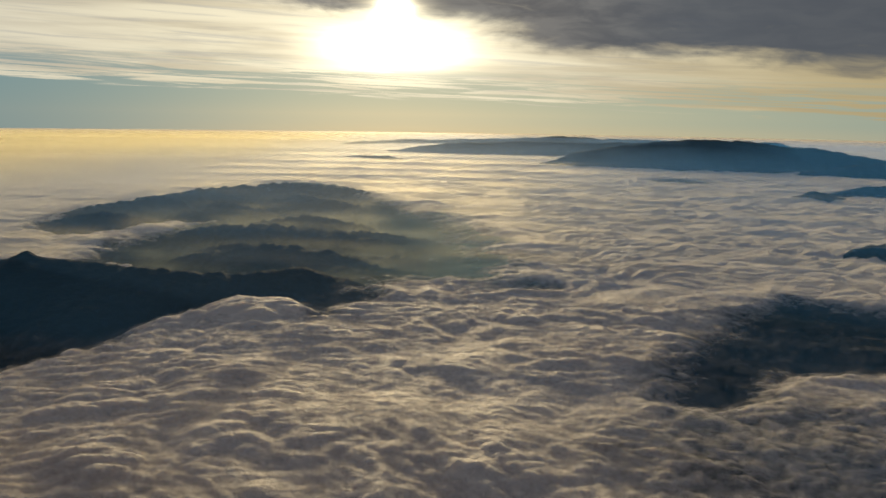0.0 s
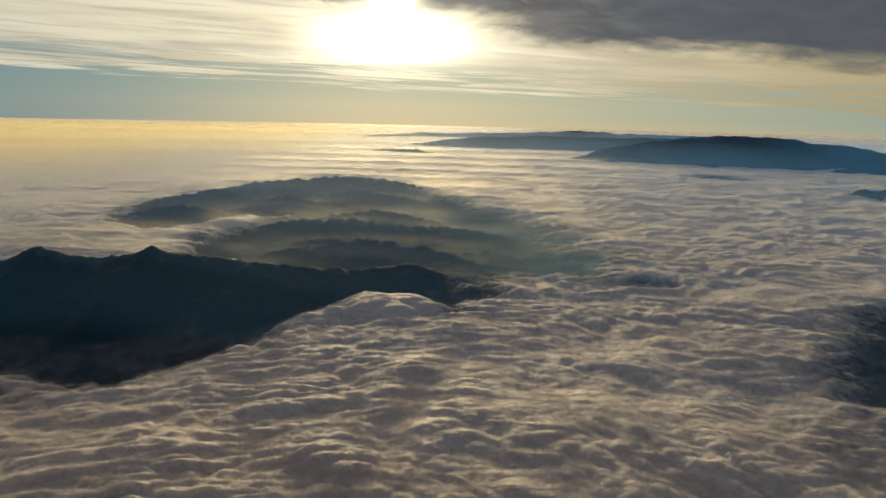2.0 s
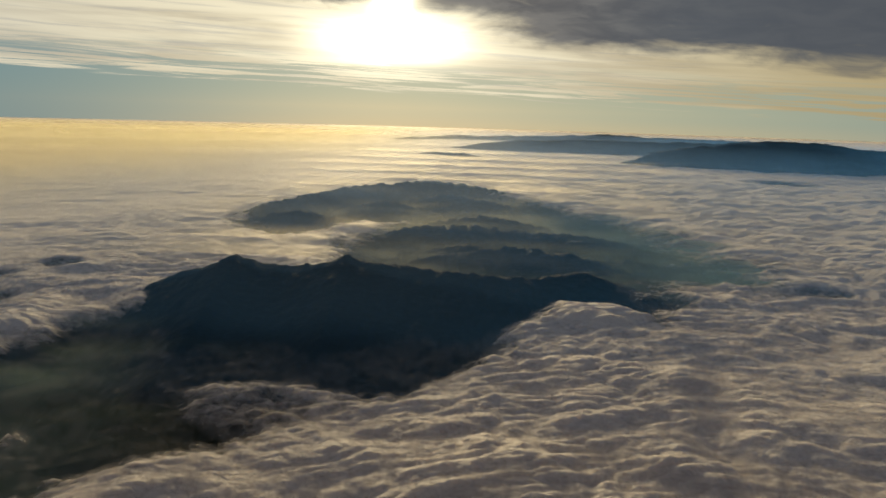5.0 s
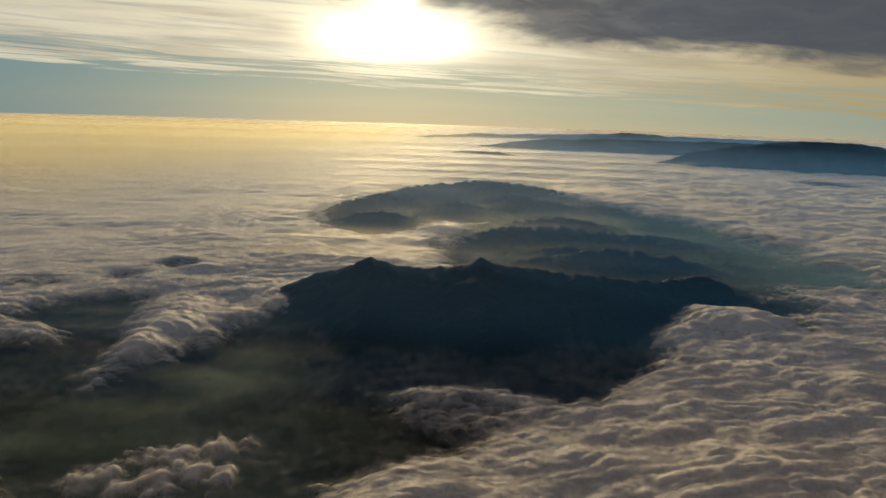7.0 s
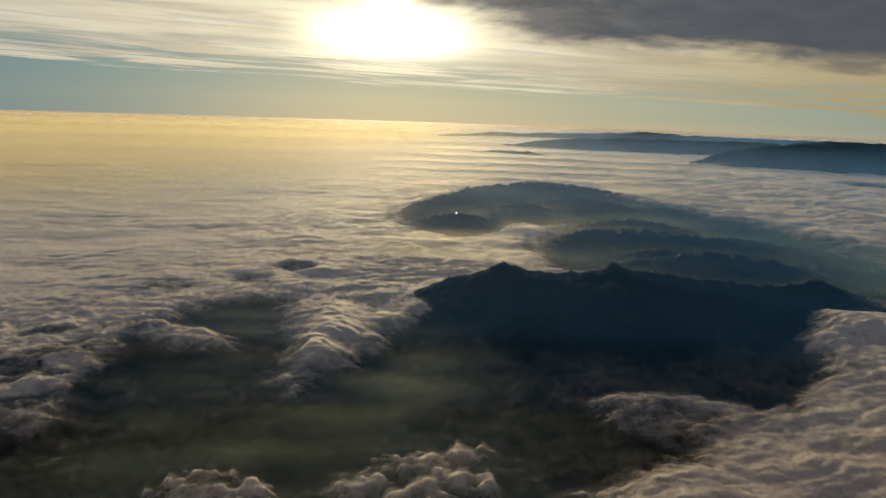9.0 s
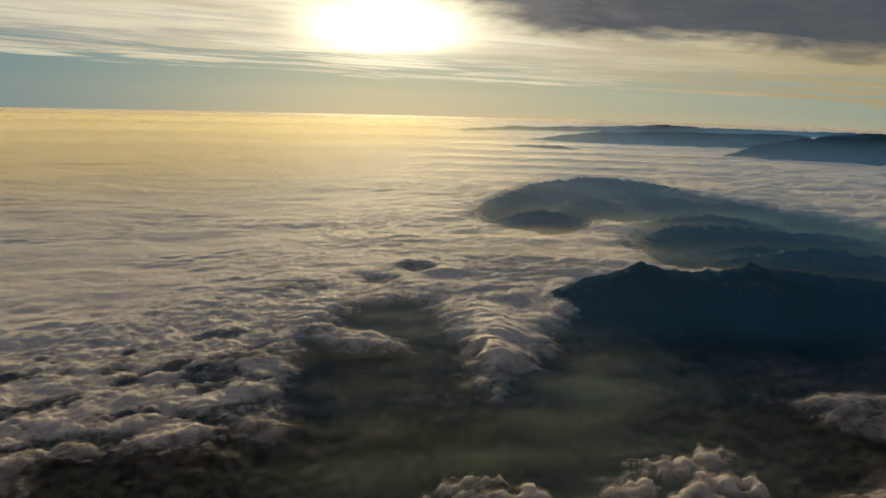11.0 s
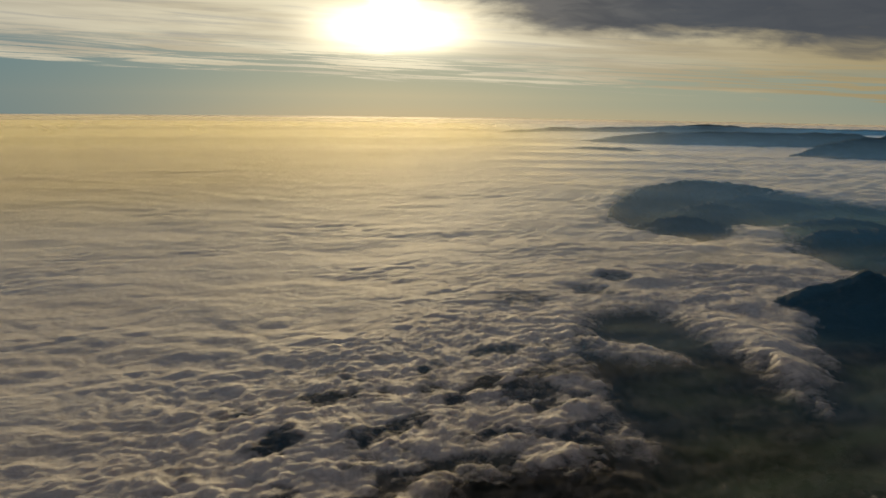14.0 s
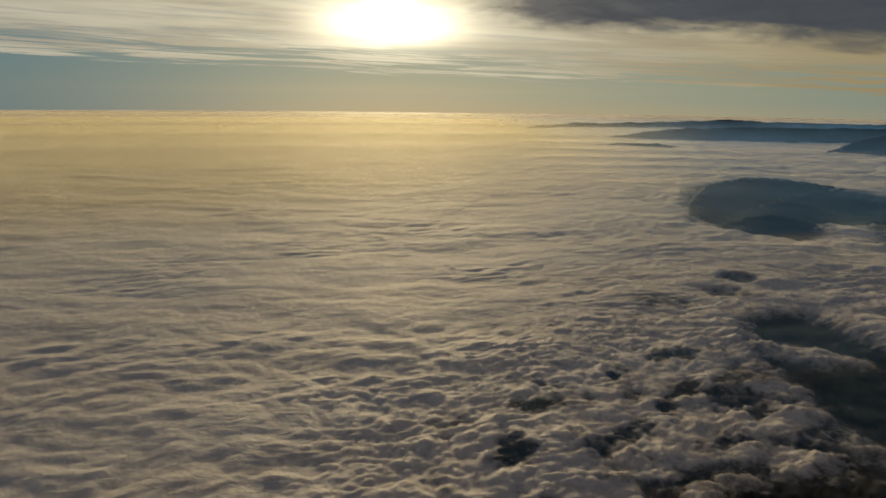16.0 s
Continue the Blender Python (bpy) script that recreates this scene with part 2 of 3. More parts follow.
def wisp_material():
    m, n = material("vapour")
    at = n.add("ShaderNodeTexCoord").outputs["Object"]
    cov = n.add("ShaderNodeAttribute", attribute_name="cover").outputs["Fac"]
    lift = n.add("ShaderNodeAttribute", attribute_name="lift").outputs["Fac"]
    drift = n.noise(n.scaled(at, 0.8, 1, 1), 0.11, 5.0, 0.55, 0.6)
    fluff = n.noise(at, 0.33, 5.0, 0.58, 0.5)
    thick = n.math("ADD", n.math("MULTIPLY", drift, 0.45), n.math("MULTIPLY", fluff, 0.55))
    alpha = n.math("MULTIPLY", cov, n.span(n.math("SUBTRACT", thick, n.math("MULTIPLY", lift, 0.06)), 0.40, 0.62, 0.0, 0.27))
    tone = (0.76, 0.74, 0.75, 1)
    lit = n.add("ShaderNodeMixShader", {0: 0.5, 1: n.add("ShaderNodeBsdfDiffuse", {0: tone}).outputs[0], 2: n.add("ShaderNodeBsdfTranslucent", {0: tone}).outputs[0]}).outputs[0]
    body = n.add("ShaderNodeMixShader", {0: alpha, 1: n.add("ShaderNodeBsdfTransparent").outputs[0], 2: lit})
    shown(n, body.outputs[0])
    return m


CLOUD = cloud_material()
WISP = wisp_material()
# navy of haze and backlit shade is put into the near forest's colour
HAZE_NAVY_FOREST = forest_material("haze_navy_forest", (0.002, 0.009, 0.020, 1), (0.003, 0.013, 0.026, 1))
# paler copy for far ranges, distance haze mixed into the base colour
FAR_HAZED_FOREST = forest_material("far_hazed_forest", (0.004, 0.010, 0.018, 1), (0.007, 0.015, 0.024, 1))
FIELDS = forest_material("valley_fields", (0.008, 0.017, 0.020, 1), (0.016, 0.026, 0.024, 1))
MIST = veil_material("mist", (0.50, 0.72, 0.70, 1), 1.0, None, 0.35)
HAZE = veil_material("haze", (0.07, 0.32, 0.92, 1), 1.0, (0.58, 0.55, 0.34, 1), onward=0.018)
# gold tint stands in for sunlight scattered onward by the cloud tops
GLOW_VEIL = veil_material("glow_over_cloud", (0.66, 0.58, 0.34, 1), 1.0, None, onward=0.36)
SMOKE = veil_material("valley_smoke", (0.24, 0.42, 0.38, 1), 1.0, None, onward=0.2)

# ---- plan: where the cloud sea is open ----
VALLEY = [(-55, 385), (-75, 430), (-100, 428), (-122, 388), (-138, 335), (-155, 306), (-168, 280), (-192, 269), (-214, 239), (-231, 220), (-255, 205), (-275, 170),
          (-330, 130), (-480, 130), (-485, 228), (-440, 232), (-421, 249), (-427, 292), (-425, 352), (-411, 409), (-390, 430), (-373, 424), (-363, 388), (-358, 340),
          (-353, 305), (-349, 284), (-342, 290), (-331, 330), (-320, 372), (-297, 424), (-292, 452), (-262, 448), (-200, 470), (-100, 500), (-50, 490), (-45, 440)]
HILLS = [(-334, 740), (-312, 681), (-283, 650), (-250, 690), (-225, 750), (-195, 726), (-228, 610), (-225, 540), (-150, 500), (-43, 471), (-20, 508), (-5, 503),
         (20, 500), (38, 535), (12, 601), (15, 728), (-5, 785), (-47, 903), (-110, 1060), (-180, 1110), (-267, 1019), (-307, 871)]
HOLE = [(77, 281), (87, 322), (113, 367), (133, 400), (180, 448), (215, 425), (240, 380), (200, 318), (161, 311), (129, 317), (118, 302), (105, 282), (91, 273)]


def openings(x, y):
    """0 where the cloud lies closed, 1 where it is open."""
    w = 5 * fbm(x, y, 45, 3) + 3.5 * fbm(x + 300, y, 12, 3)
    out = ease(inside(x, y, VALLEY) + w, -13, 12)
    fade = ease(x, -90, 30)
    out = np.maximum(out, ease(inside(x, y, HILLS) + (2 + 1.5 * fade) * w, -22 - 34 * fade, 16 + 26 * fade))
    out = np.maximum(out, 0.97 * ease(inside(x, y, HOLE) + w, -22, 16))
    for px, py, r, s in ((-400, 470, 14, .6), (-380, 505, 13, .6),
                         (-440, 450, 14, .5), (350, 1290, 45, .8), (20, 640, 30, .5), (52, 470, 14, .6), (-46, 447, 17, .95), (-344, 298, 11, .55), (-362, 330, 10, .7), (-360, 362, 7, .5), (108, 228, 58, .5)):
        out = np.maximum(out, s * ease(r - np.hypot(x - px, (y - py)) + w, -r * .6, r * .5))
    crumb = 8 * fbm(x + 70, y, 7.5, 3, 0.6) + 0.5 * w
    for px, py, r, s in ((-303, 226, 7, .62), (-298, 204, 8, .62), (-318, 212, 5, .7), (-312, 197, 6, .62), (-290, 232, 6, .6), (-358, 200, 10, .62), (-345, 195, 8, .62),
                         (-292, 212, 6, .5)):
        out = out * (1 - s * ease(1.15 * r - np.hypot(x - px, y - py) + crumb, -6.5, 8.5))
    # cloud drawn out in threads where it pours over the spur
    thread = 5 * perlin(x / 26, (y + 0.35 * x) / 5.0) + 3 * perlin(x / 12 + 9, (y + 0.35 * x) / 2.4)
    out = out * (1 - 0.75 * ease(13 - np.hypot(0.55 * (x + 404), 0.9 * (y + 0.35 * (x + 404) - 348)) + thread, -5, 9))
    for px, py, r, s in ((-208, 284, 15, .45), (-226, 281, 9, .36), (-215, 262, 20, .46), (-196, 276, 12, .42)):
        out = out * (1 - s * ease(r - np.hypot(x - px, 1.5 * (y - py)) + 2.5 * w, -r, r * .8))
    torn = ease(inside(x, y, [(-400, 190), (-430, 370), (-470, 380), (-560, 300), (-560, 190)]), -25, 30)
    out = np.maximum(out, torn * 0.80 * ease(fbm(x + 30, y, 24, 5, 0.6) + 0.4 * ease(x, -500, -435) * ease(y, 380, 300), -0.15, 0.75))
    return out


def calmness(x, y):
    """1 over the smooth ocean side, 0 over the broken land side."""
    edge = -470 + 0.22 * (y - 250)
    return ease(edge - x + 40 * fbm(x, y, 160, 2), -60, 130)


# ---- the cloud sea ----
def polar(radii, dense, coarse, centre=(-280.0, -250.0), half=52.0):
    a = np.radians(np.concatenate([np.linspace(-half, half, dense), np.linspace(half, 360 - half, coarse)[1:-1]]))
    r = np.asarray(radii)[:, None]
    return centre[0] + r * np.sin(a)[None], centre[1] + r * np.cos(a)[None]


FAN = (-62.0, 432.0)        # the head of a shallow furrow from which the billows run out


def billows(x, y):
    """Height of the cloud top over its level, and of its long swells alone."""
    calm = calmness(x, y)
    far_off = np.hypot(x + 280, y)
    wx_, wy_ = x + 9 * fbm(x, y, 60, 2), y + 9 * fbm(x + 90, y + 40, 60, 2)
    land = 1 - 0.85 * calm
    lumpy = 0.65 + 0.7 * ease(fbm(x + 500, y, 110, 2), -0.5, 0.5)
    swell = 3.2 * (billow(wx_, wy_, 95, 2) - 0.5) * land - 6.0 * calm * ease(-x, 350, 600)
    z = swell + 1.6 * (billow(wx_, wy_ * 0.8, 34, 2, 0.45) - 0.5) * land
    # billows drawn out along the flow, down both sides of the furrow
    off = (x - FAN[0]) * 0.966 - (y - FAN[1]) * 0.26 - 35 + 9 * fbm(x, y, 50, 3)
    side = np.sqrt(off * off + 250)
    v = 0.72 * (y + 8 * fbm(x, y + 200, 70, 3)) + 0.62 * side
    u = 0.72 * side - 0.62 * y + 300 * (off > 0)
    fan = (1 - ease(y, 400, 460)) * ease(x, -330, -250)
    rolls = 1.25 * (billow(u * 0.34, v, 13, 2, 0.4) - 0.5) + 0.9 * (billow(u * 0.5 + 60, v, 6.0, 3, 0.6) - 0.5) + 0.75 * (billow(x, y, 11, 3, 0.5) - 0.5)
    # elsewhere a turning flow
    turn = 0.25
    qx, qy = wx_ + 14 * fbm(x + 70, y, 120, 2) + 4 * fbm(x, y + 200, 24, 3), wy_ + 22 * fbm(x, y + 30, 120, 2) + 4 * fbm(x + 200, y, 24, 3)
    p, q = qx * math.cos(turn) + qy * math.sin(turn), qy * math.cos(turn) - qx * math.sin(turn)
    heaps = 1.4 * (billow(p * 0.55, q, 15, 3, 0.48) - 0.5) + 0.95 * (billow(p * 0.7, q + 40, 6.5, 3, 0.6) - 0.5)
    z += lumpy * (fan * rolls + (1 - fan) * heaps) * land
    z += 2.2 * ease(y, 560, 900) * (billow(p * 0.5, q, 24, 3, 0.55) - 0.5) * (1 - calm)
    # the furrow
    along = np.clip((x - FAN[0]) * -0.26 + (y - FAN[1]) * -0.966, 0, 260)
    z -= 1.5 * np.exp(-(off / 7) ** 2) * ease(along, 50, 90) * (1 - ease(along, 190, 240))
    # broken cumulus beside the valley
    puffy = ease(inside(x, y, [(-385, 170), (-425, 440), (-470, 420), (-600, 300), (-580, 170)]), -50, 30)
    z += puffy * (1.4 * (billow(wx_, wy_ + 60, 15, 3, 0.5) - 0.45) + 1.2 * (billow(wx_ + 30, wy_, 5.5, 3, 0.5) - 0.45))
    # trains of low ripples over the ocean
    trains = 0.35 + 0.9 * ease(fbm(x + 40, y, 130, 2), -0.2, 0.6)
    p, q = 0.92 * x + 0.39 * y + 12 * fbm(x, y, 90, 3), 0.92 * y - 0.39 * x + 24 * fbm(x + 60, y, 130, 2) + 3 * fbm(x, y, 26, 2)
    z += calm * (0.6 * trains * fbm(p * 0.55, q, 10, 3, 0.5) + 1.1 * fbm(wx_ * 0.6, wy_, 60, 3) + 1.1 * (billow(wx_, wy_ + 20, 24, 2, 0.45) - 0.5) * (1 - ease(y, 300, 520)))
    flat = (1 - 0.97 * ease(far_off, 900, 2800))
    return z * flat, swell * flat, calm


def cloud_sea():
    steps = [168.0]
    while steps[-1] < 4480:
        steps.append(steps[-1] + 0.85 * max(1.0, (steps[-1] / 300) ** 1.25))
    radii = np.concatenate([np.arange(2, 400, 16.0), np.arange(402, 418, 4.0), 250 + np.array(steps)])
    x, y = polar(radii, 860, 90)
    gap = openings(x, y)
    z, swell, calm = billows(x, y)
    # the sheet behind and beneath the flight is drawn with its long swells alone
    bearing = np.degrees(np.abs(np.arctan2(x + 280, y + 250)))
    detail = ease(np.hypot(x + 280, y + 250), 380, 420) * (1 - ease(bearing, 49, 52))
    z = swell + (z - swell) * detail
    # crumbling heads where the sheet breaks up
    heads = billow(x + 3 * fbm(x, y, 15, 2), y + 60, 8.0, 3, 0.55)
    torn = 4 * gap * (1 - gap) * (1 - ease(gap, 0.75, 0.97)) * (1 - 0.85 * ease(y, 475, 540))
    z += 1.0 * torn * (heads - 0.4)
    z -= 3.5 * ease(gap, 0.15, 1.0) * (1 - 0.75 * ease(-x, 405, 440))
    # a smooth swell of cloud at the end of the mountain
    z += 5.0 * np.exp(-((x + 88) / 26) ** 2 - ((y - 408) / 22) ** 2)
    # cloud spilling over the low saddle beside the mountain
    z += 4.0 * ease(16 - np.hypot(x + 346 - 0.05 * (y - 330), 0.22 * (y - 345)), 0, 14) * (1 - gap)
    cover = 1 - gap - 0.5 * torn * (0.45 - heads)
    me = grid_mesh("cloud_sea", x, y, z, wrap=True, cover=cover, calm=calm)
    me.materials.append(CLOUD)
    sea = tagged(new("cloud_sea", me), "sea of low white cloud with billowing top and ragged openings", "cloud", kind="stuff")
    # loose vapour that lies on the billows in thin layers
    lay = z - 0.65 * (z - swell) * ease(cover, 0.3, 0.8)
    rows = np.flatnonzero((radii > 416) & (radii < 1000))[::2]
    part_of = np.ix_(rows, np.arange(60, 800, 2))
    for lift in (-0.5, -0.1, 0.35, 0.9):
        sx, sy = x[part_of], y[part_of]
        fade = (1 - ease(radii[rows], 650, 980))[:, None]
        thin = np.clip(cover[part_of] + 0.25, 0, 1) * fade * (1 - 0.6 * calm[part_of])
        veil = grid_mesh("cloud_veil", sx, sy, lay[part_of] + lift, cover=thin, lift=np.full(sx.shape, lift))
        veil.materials.append(WISP)
        tagged(new("cloud_veil", veil), "thin white vapour lying between the billows", "cloud", group="layers of vapour", kind="stuff")
    return sea


cloud_sea()


# ---- ground and mountains ----
def ground():
    x, y = polar(np.concatenate([[2, 200], np.geomspace(380, 4760, 120)]), 160, 60)
    z = -34 + 5 * fbm(x, y, 120, 4)
    me = grid_mesh("ground", x, y, z, wrap=True)
    me.materials.append(FIELDS)
    return tagged(new("ground", me), "dark valley floor of fields and woods under the cloud", "ground", kind="structure")


ground()


LAND = []


def land_at(x, y):
    """Height of the highest slope at a place."""
    best = -34.0
    for x0, y0, step, h in LAND:
        i, j = int(round((y - y0) / step)), int(round((x - x0) / step))
        if 0 <= i < h.shape[0] and 0 <= j < h.shape[1]:
            best = max(best, h[i, j])
    return best


def range_mesh(name, crest, reach, slope, step, rugged, forest, label, sink=-40.0, ridge_size=40.0):
    """A mountain range along a crest line of (x, y, z), its flanks falling off with gullies and spurs."""
    cx, cy, cz = [np.array([p[k] for p in crest], float) for k in range(3)]
    xs = np.arange(cx[0] - reach, cx[-1] + reach + step, step)
    ys = np.arange(cy.min() - reach, cy.max() + reach + step, step)
    x, y = np.meshgrid(xs, ys)
    top, line = np.interp(x, cx, cz), np.interp(x, cx, cy)
    top = top + 0.5 * rugged * fbm(x, 0 * y, ridge_size * 0.4, 4, 0.6) 
    fine = 0.6 * rugged * fbm(x + 11, 0.5 * y, ridge_size * 0.14, 3, 0.6)
    line = line + 0.12 * ridge_size * fbm(x, 0 * y + 5, ridge_size, 2)
    past = np.maximum(np.maximum(cx[0] - x, x - cx[-1]), 0)
    d = (y - line) * math.cos(math.atan2(abs(cy[-1] - cy[0]), cx[-1] - cx[0]))
    lean = 1 + 0.15 * fbm(x, 0.4 * y, ridge_size * 0.9, 3)
    fall = np.where(d > 0, np.maximum(0.5, 2.5 * slope), slope * lean)
    h = top + fine - fall * (np.sqrt(d * d + 4) - 2) - 0.45 * past
    depth = np.clip(np.abs(d) / (ridge_size * 0.9), 0, 1)
    spur = 1 - 2 * np.abs(perlin(x / ridge_size + 3.3, 0.6 * y / ridge_size))
    h += rugged * depth * (spur - 0.5) * 0.6 + rugged * 0.2 * depth * fbm(x, y, ridge_size * 0.55, 6, 0.6)
    off = np.minimum(np.minimum(x - xs[0], xs[-1] - x), np.minimum(y - ys[0], ys[-1] - y))
    h = np.where(off < reach * 0.15, np.minimum(h, sink), np.maximum(h, sink - 5))
    LAND.append((xs[0], ys[0], step, h))
    me = grid_mesh(name, x, y, h)
    me.materials.append(forest)
    return tagged(new(name, me), label, "mountain")


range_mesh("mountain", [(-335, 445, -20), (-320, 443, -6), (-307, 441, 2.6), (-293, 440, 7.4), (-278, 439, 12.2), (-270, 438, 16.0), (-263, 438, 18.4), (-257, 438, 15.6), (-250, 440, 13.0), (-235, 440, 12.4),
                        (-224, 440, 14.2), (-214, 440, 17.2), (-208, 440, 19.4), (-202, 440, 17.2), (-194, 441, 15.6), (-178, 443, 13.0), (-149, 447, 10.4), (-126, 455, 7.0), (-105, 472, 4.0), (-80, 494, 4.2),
                        (-66, 498, 0.5), (-40, 502, -9)], 190, 0.20, 1.3, 1.5, HAZE_NAVY_FOREST, "dark forested mountain with two summits rising out of the cloud")
range_mesh("mountain_spur", [(-450, 330, -16), (-425, 352, -8), (-405, 412, -7), (-380, 428, -12), (-365, 440, -18)], 90, 0.22, 2.0, 1.5, HAZE_NAVY_FOREST,
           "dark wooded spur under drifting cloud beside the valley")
range_mesh("ridge", [(-345, 735, -3), (-320, 830, 3), (-262, 973, 6), (-190, 1060, 7), (-130, 1080, 4), (-50, 1000, -4)], 170, 0.20, 2.4, 2.8, HAZE_NAVY_FOREST,
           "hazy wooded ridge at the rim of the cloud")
range_mesh("hill", [(-318, 728, 0), (-281, 740, 7), (-240, 735, -1)], 80, 0.22, 2.0, 2.4, HAZE_NAVY_FOREST, "rounded dark hill below the hazy ridge")
range_mesh("ridge", [(-235, 640, -4), (-180, 690, 1), (-135, 697, 3), (-80, 680, 0), (-20, 640, -6)], 110, 0.21, 2.0, 2.8, HAZE_NAVY_FOREST, "middle wooded ridge in thin haze")
range_mesh("ridge", [(-174, 580, -6), (-148, 580, -1), (-110, 578, 4.5), (-80, 575, 2), (-30, 580, -8)], 90, 0.21, 1.8, 2.4, HAZE_NAVY_FOREST, "low dark wooded ridge behind the summits")
range_mesh("hill", [(-60, 650, -10), (-16, 655, -6), (30, 650, -11)], 70, 0.2, 3.0, 1.0, HAZE_NAVY_FOREST, "low wooded hill sunk in haze")
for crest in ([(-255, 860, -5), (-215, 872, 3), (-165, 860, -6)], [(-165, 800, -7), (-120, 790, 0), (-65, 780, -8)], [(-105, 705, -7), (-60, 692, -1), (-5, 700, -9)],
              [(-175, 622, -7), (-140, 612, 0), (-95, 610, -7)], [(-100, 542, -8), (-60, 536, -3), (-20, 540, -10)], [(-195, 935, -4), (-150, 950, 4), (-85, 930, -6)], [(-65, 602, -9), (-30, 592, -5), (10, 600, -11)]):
    range_mesh("hill", crest, 70, 0.2, 2.2, 2.2, HAZE_NAVY_FOREST, "low wooded hill standing out of valley mist", ridge_size=24.0)
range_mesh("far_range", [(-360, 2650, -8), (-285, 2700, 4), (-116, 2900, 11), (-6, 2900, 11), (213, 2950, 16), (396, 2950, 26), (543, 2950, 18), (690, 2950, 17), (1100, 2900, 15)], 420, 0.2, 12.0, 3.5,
           FAR_HAZED_FOREST, "distant haze-blue mountain range on the horizon", ridge_size=140.0)
range_mesh("far_range", [(-190, 2200, -5), (-122, 2200, 4), (-85, 2200, 9), (-30, 2200, 17), (40, 2200, 22), (95, 2200, 25), (240, 2190, 29), (340, 2180, 27), (520, 2150, 30)], 300, 0.2, 10.0, 3.5, FAR_HAZED_FOREST, "distant blue mountain range fading in haze", ridge_size=100.0)
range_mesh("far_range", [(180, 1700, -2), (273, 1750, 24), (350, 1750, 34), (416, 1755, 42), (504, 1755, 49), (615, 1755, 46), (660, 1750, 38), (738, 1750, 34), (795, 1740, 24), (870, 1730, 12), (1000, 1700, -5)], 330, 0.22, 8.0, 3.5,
           FAR_HAZED_FOREST, "large haze-blue mountain range above the cloud", ridge_size=100.0)
range_mesh("island_ridge", [(-260, 1850, -4), (-172, 1874, 4), (-110, 1830, 5), (-48, 1750, -2), (0, 1720, -6)], 150, 0.2, 5.0, 3.0, FAR_HAZED_FOREST, "long low ridge just above the cloud", ridge_size=60.0)
for crest in ([(400, 1035, -3), (436, 1040, 8), (480, 1045, -2)], [(480, 1090, 2), (519, 1090, 10), (600, 1100, 11), (680, 1100, 6)], [(600, 1480, 4), (682, 1480, 16), (760, 1480, 20), (900, 1480, 10)],
              [(270, 600, -2), (293, 602, 6), (330, 604, 8), (380, 600, 4)], [(150, 420, -8), (185, 405, -10), (260, 380, -6)]):
    range_mesh("hill", crest, 110, 0.21, 3.0, 1.6, HAZE_NAVY_FOREST, "dark wooded hill breaking through the cloud")


# ---- mist in the openings, haze over the distance ----
def valley_mist(level, thick):
    x, y = np.meshgrid(np.arange(-560, 280, 6.0), np.arange(120, 1180, 6.0))
    gap = openings(x, y)
    dens = 0.40 - 0.34 * ease(-x, 320, 390) + 0.6 * fbm(x + 40 * level, y, 70, 3) + 0.4 * np.exp(-((x + 285) / 60) ** 2 - ((y - 250) / 75) ** 2) + 0.35 * np.exp(-((x + 385) / 45) ** 2 - ((y - 385) / 40) ** 2)
    dens = np.where(y > 480, dens + 0.25 + 3.2 * ease(x, -110, 50), dens)
    dens = np.where(y > 520, dens * (1 - 0.75 * ease(level, -13, -3) * (1 - ease(x, -110, 40))), dens)
    dens = np.where(y < 480, dens * (1 - 0.75 * ease(level, -9, -3)), dens)
    dens = np.where(y < 490, dens * (1 - 0.85 * ease(x, -290, -230)), dens)
    dens = thick * np.clip(dens, 0.02, 4) * ease(gap, 0.0, 0.5)
    me = grid_mesh("valley_mist", x, y, level + 2.0 * fbm(x, y + 30 * level, 60, 3), cover=dens)
    me.materials.append(MIST)
    return tagged(new("valley_mist", me), "thin grey mist lying in the open valley", "mist", group="layers of mist", kind="stuff")


for level in (0, -4, -8, -12, -17, -22):
    valley_mist(level, 0.09)


def haze_veil(distance, land, sea, top):
    """A standing veil of haze across the view, densest low down, thicker over the ocean side."""
    a = np.radians(np.linspace(-56, 56, 160))
    zs = np.concatenate([[-12, -4, 0, 2], np.linspace(4, 86, 28)])
    top = max(top, 8)
    a, z = np.meshgrid(a, zs)
    r = distance + 250
    x, y = -280 + r * np.sin(a), -250 + r * np.cos(a)
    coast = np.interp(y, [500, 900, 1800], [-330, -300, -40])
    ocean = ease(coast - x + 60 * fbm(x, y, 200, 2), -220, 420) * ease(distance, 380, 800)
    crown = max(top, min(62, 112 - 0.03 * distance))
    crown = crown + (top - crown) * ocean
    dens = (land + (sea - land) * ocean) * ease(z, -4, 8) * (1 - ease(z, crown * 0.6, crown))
    # land haze towards the sun's side takes a little of the glow tint too
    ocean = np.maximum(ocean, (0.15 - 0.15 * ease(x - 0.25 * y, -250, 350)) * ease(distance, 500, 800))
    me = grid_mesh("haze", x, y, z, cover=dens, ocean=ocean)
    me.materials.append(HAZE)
    return tagged(new("haze", me), "thin veil of sunlit haze over the cloud", "haze", group="veils of haze", kind="stuff")


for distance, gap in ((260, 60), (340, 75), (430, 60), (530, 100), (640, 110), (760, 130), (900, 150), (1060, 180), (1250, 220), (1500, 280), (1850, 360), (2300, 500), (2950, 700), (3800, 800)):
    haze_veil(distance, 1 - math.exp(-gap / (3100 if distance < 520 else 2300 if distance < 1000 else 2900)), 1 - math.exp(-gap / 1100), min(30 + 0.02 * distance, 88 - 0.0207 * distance))


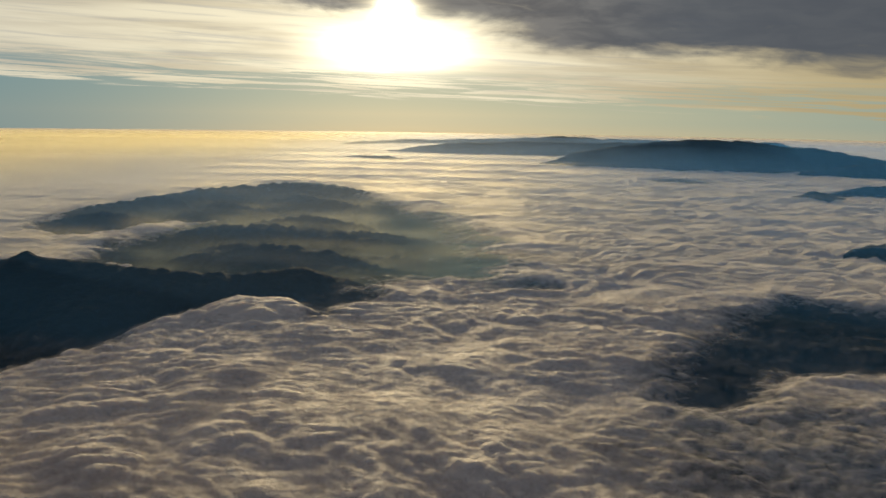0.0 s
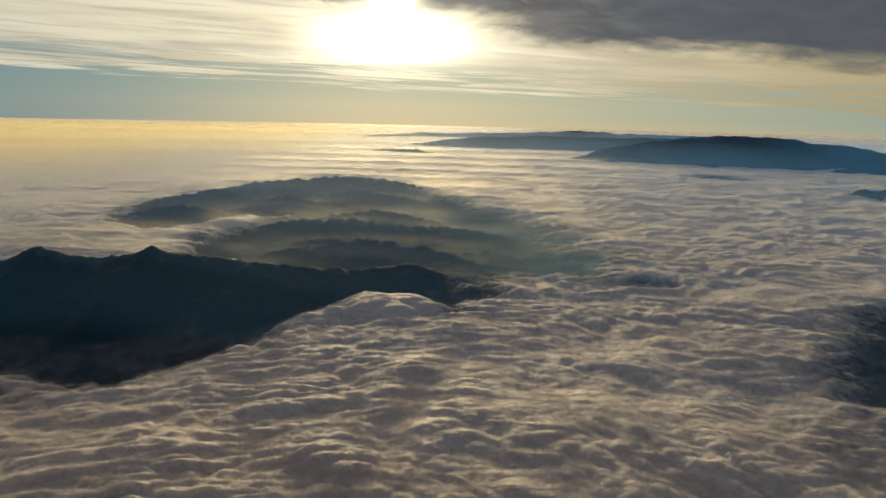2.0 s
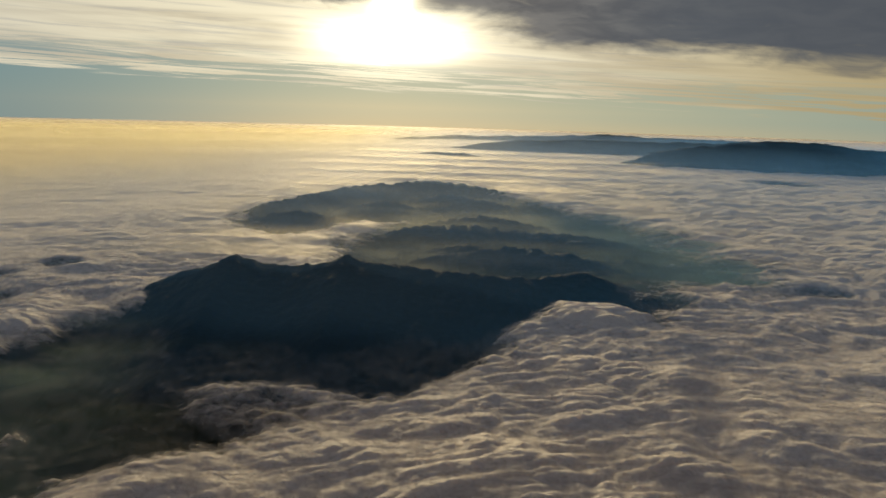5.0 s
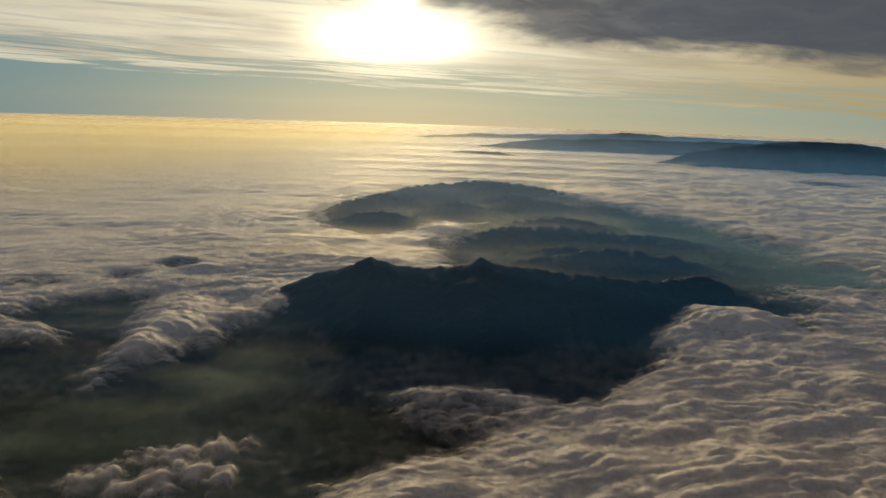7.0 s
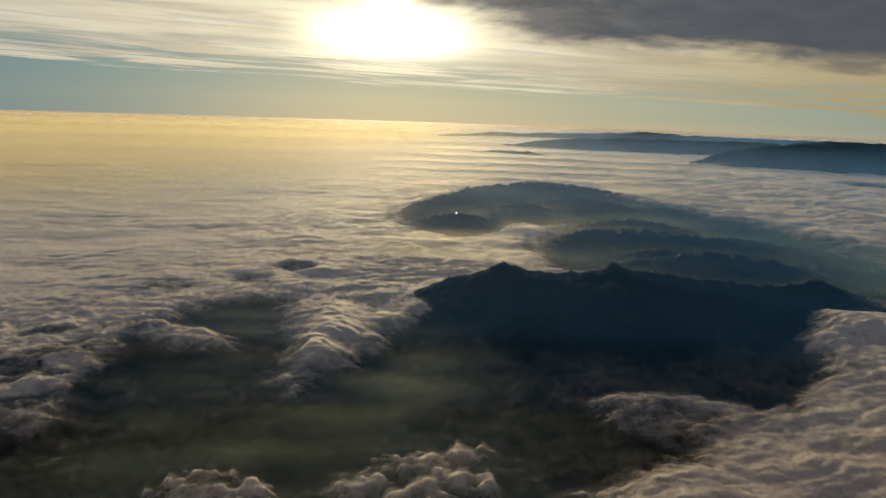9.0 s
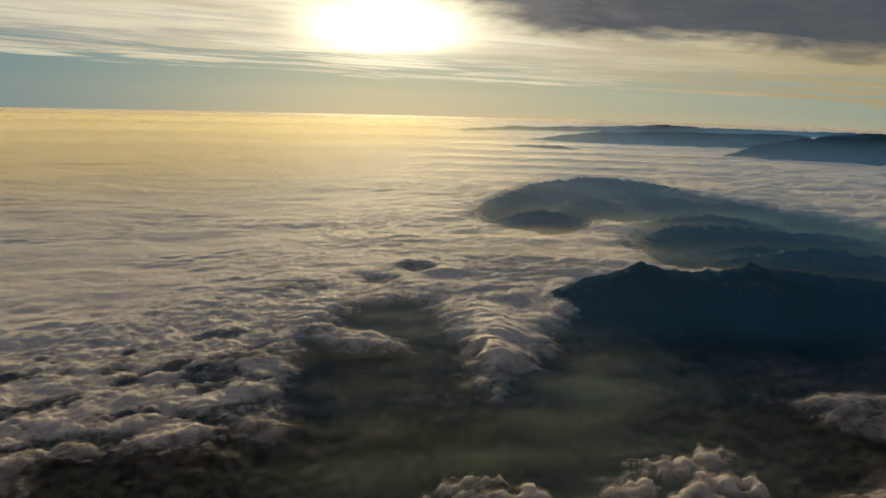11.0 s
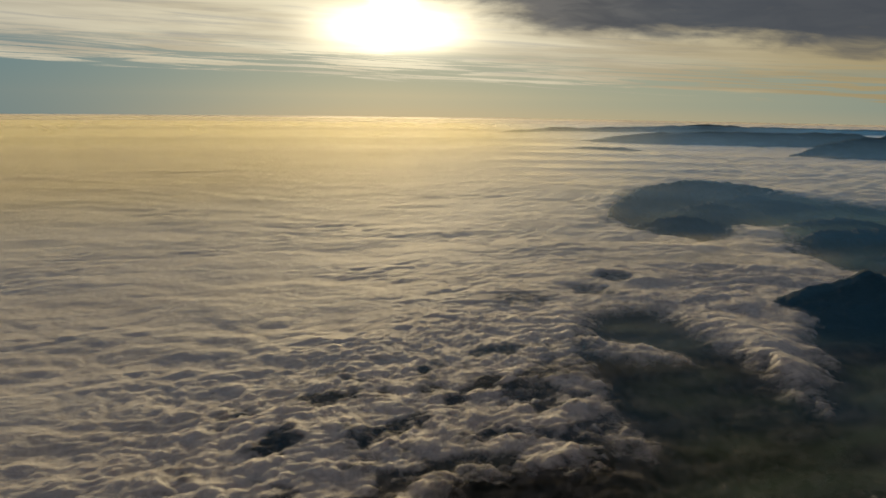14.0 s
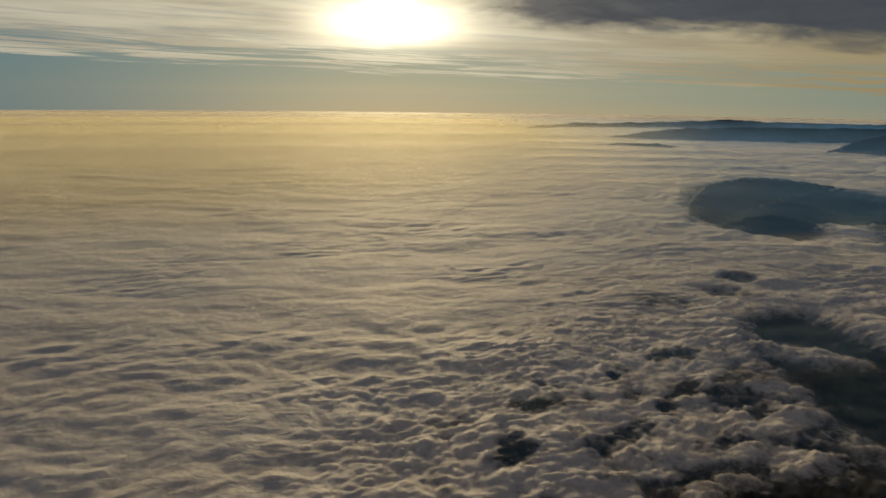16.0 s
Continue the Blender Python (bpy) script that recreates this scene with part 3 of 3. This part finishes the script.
def low_glow(distance, thick):
    """Gold veils just above the cloud tops, below the crests, added as sun glow."""
    a, z = np.meshgrid(np.radians(np.linspace(-56, 56, 160)), np.linspace(-7, 15, 13))
    r = distance + 250
    x, y = -280 + r * np.sin(a), -250 + r * np.cos(a)
    drift = np.clip(0.8 + 0.7 * fbm(x, y + 7 * z, 110, 3), 0.1, 2)
    dens = thick * drift * ease(z, -7, 1) * (1 - ease(z, 2, 13 if distance < 1100 else 9)) * (ease(x, -480, -260) * ease(y, 470, 530) * (1 - 0.93 * openings(x, y)) if distance > 470 else ease(-x, 335, 395))
    me = grid_mesh("low_glow", x, y, z, cover=dens)
    me.materials.append(GLOW_VEIL)
    return tagged(new("low_glow", me), "thin gold veil added over the cloud tops as sun glow", "haze", group="veils of vapour", kind="stuff")


for distance in (490, 550, 615, 690, 770, 860, 960, 1070, 1190, 1330, 1500, 1700, 1950):
    low_glow(distance, 0.13 if distance > 900 else 0.095)
for distance in (330, 375, 420, 465):
    low_glow(distance, 0.010)


def valley_haze(distance, thick, top, middle=None):
    """Smoky air standing in the open valleys below the cloud."""
    a, z = np.meshgrid(np.radians(np.linspace(-45, 45, 260)), np.linspace(-30, 4, 16))
    r = distance + 250
    x, y = -280 + r * np.sin(a), -250 + r * np.cos(a)
    smoke = np.clip(0.7 + 1.1 * fbm(x + 20, y + 3 * z, 60, 3), 0.1, 2)
    if middle:
        smoke = smoke * (0.12 + 0.9 * np.exp(-((x - middle) / 70) ** 2)) * (1 - ease(x, -265, -205))
    me = grid_mesh("valley_haze", x, y, z, cover=thick * smoke * ease(z, -30, -18) * (1 - ease(z, top - 9, top)) * openings(x, y))
    me.materials.append(SMOKE)
    return tagged(new("valley_haze", me), "smoky sunlit air standing in the open valley", "haze", group="veils of valley haze", kind="stuff")


for distance in (205, 235, 265, 300, 335, 370, 405):
    valley_haze(distance, 0.11, 3, -325)
for distance in (540, 600, 635, 655, 725, 760, 800, 840, 900, 960):
    valley_haze(distance, 0.075, 1.5)

# ---- small waters and roofs in the valleys that catch the sun ----
def water_material():
    m, n = material("still_water")
    at = n.add("ShaderNodeTexCoord").outputs["Object"]
    bump = n.add("ShaderNodeBump", {"Strength": 0.05, "Distance": 0.1, "Height": n.noise(at, 3.0, 3.0)}).outputs[0]
    shown(n, n.add("ShaderNodeBsdfPrincipled", {"Base Color": (0.02, 0.03, 0.035, 1), "Roughness": 0.12, "IOR": 1.33, "Normal": bump}).outputs[0])
    return m


WATER = water_material()


def pond(x, y, size, turn):
    """A small pond with a wavering shore and a low bank."""
    rng = random.Random(int(x * 7 + y * 13))
    bm = bmesh.new()
    ring = []
    for k in range(14):
        a = 2 * math.pi * k / 14
        r = size * (0.75 + 0.5 * rng.random())
        ring.append(bm.verts.new((r * 1.6 * math.cos(a), r * math.sin(a), 0.0)))
    bm.faces.new(ring)
    me = bpy.data.meshes.new("pond")
    bm.to_mesh(me)
    bm.free()
    me.materials.append(WATER)
    ob = new("pond", me)
    ob.matrix_world = pose(x, y, land_at(x, y) + 0.25, 0, 0, turn)
    return tagged(ob, "small still pond glinting in the dark valley", "pond", group="ponds in the valleys")


for x, y, size, turn in ((-75, 867, 1.2, 10), (-72, 870, 0.8, 40), (-51, 793, 1.0, 0), (-55, 788, 0.8, 60), (-47, 797, 1.4, 20), (-34, 662, 1.0, 15), (-32, 603, 0.9, 0), (-36, 610, 0.7, 70),
                         (-33, 536, 0.9, 20), (-48, 619, 1.0, 35), (-332, 295, 0.55, 0), (-327, 300, 0.6, 25), (-324, 302, 0.45, 60), (-170, 500, 0.8, 10), (-180, 505, 0.7, 40), (-281, 734, 0.7, 0),
                         (-105, 840, 0.8, 0), (-20, 700, 0.8, 30), (-212, 272, 0.4, 0), (231, 1600, 5.0, 10), (236, 1612, 4.0, 30)):
    pond(x, y, size, turn)
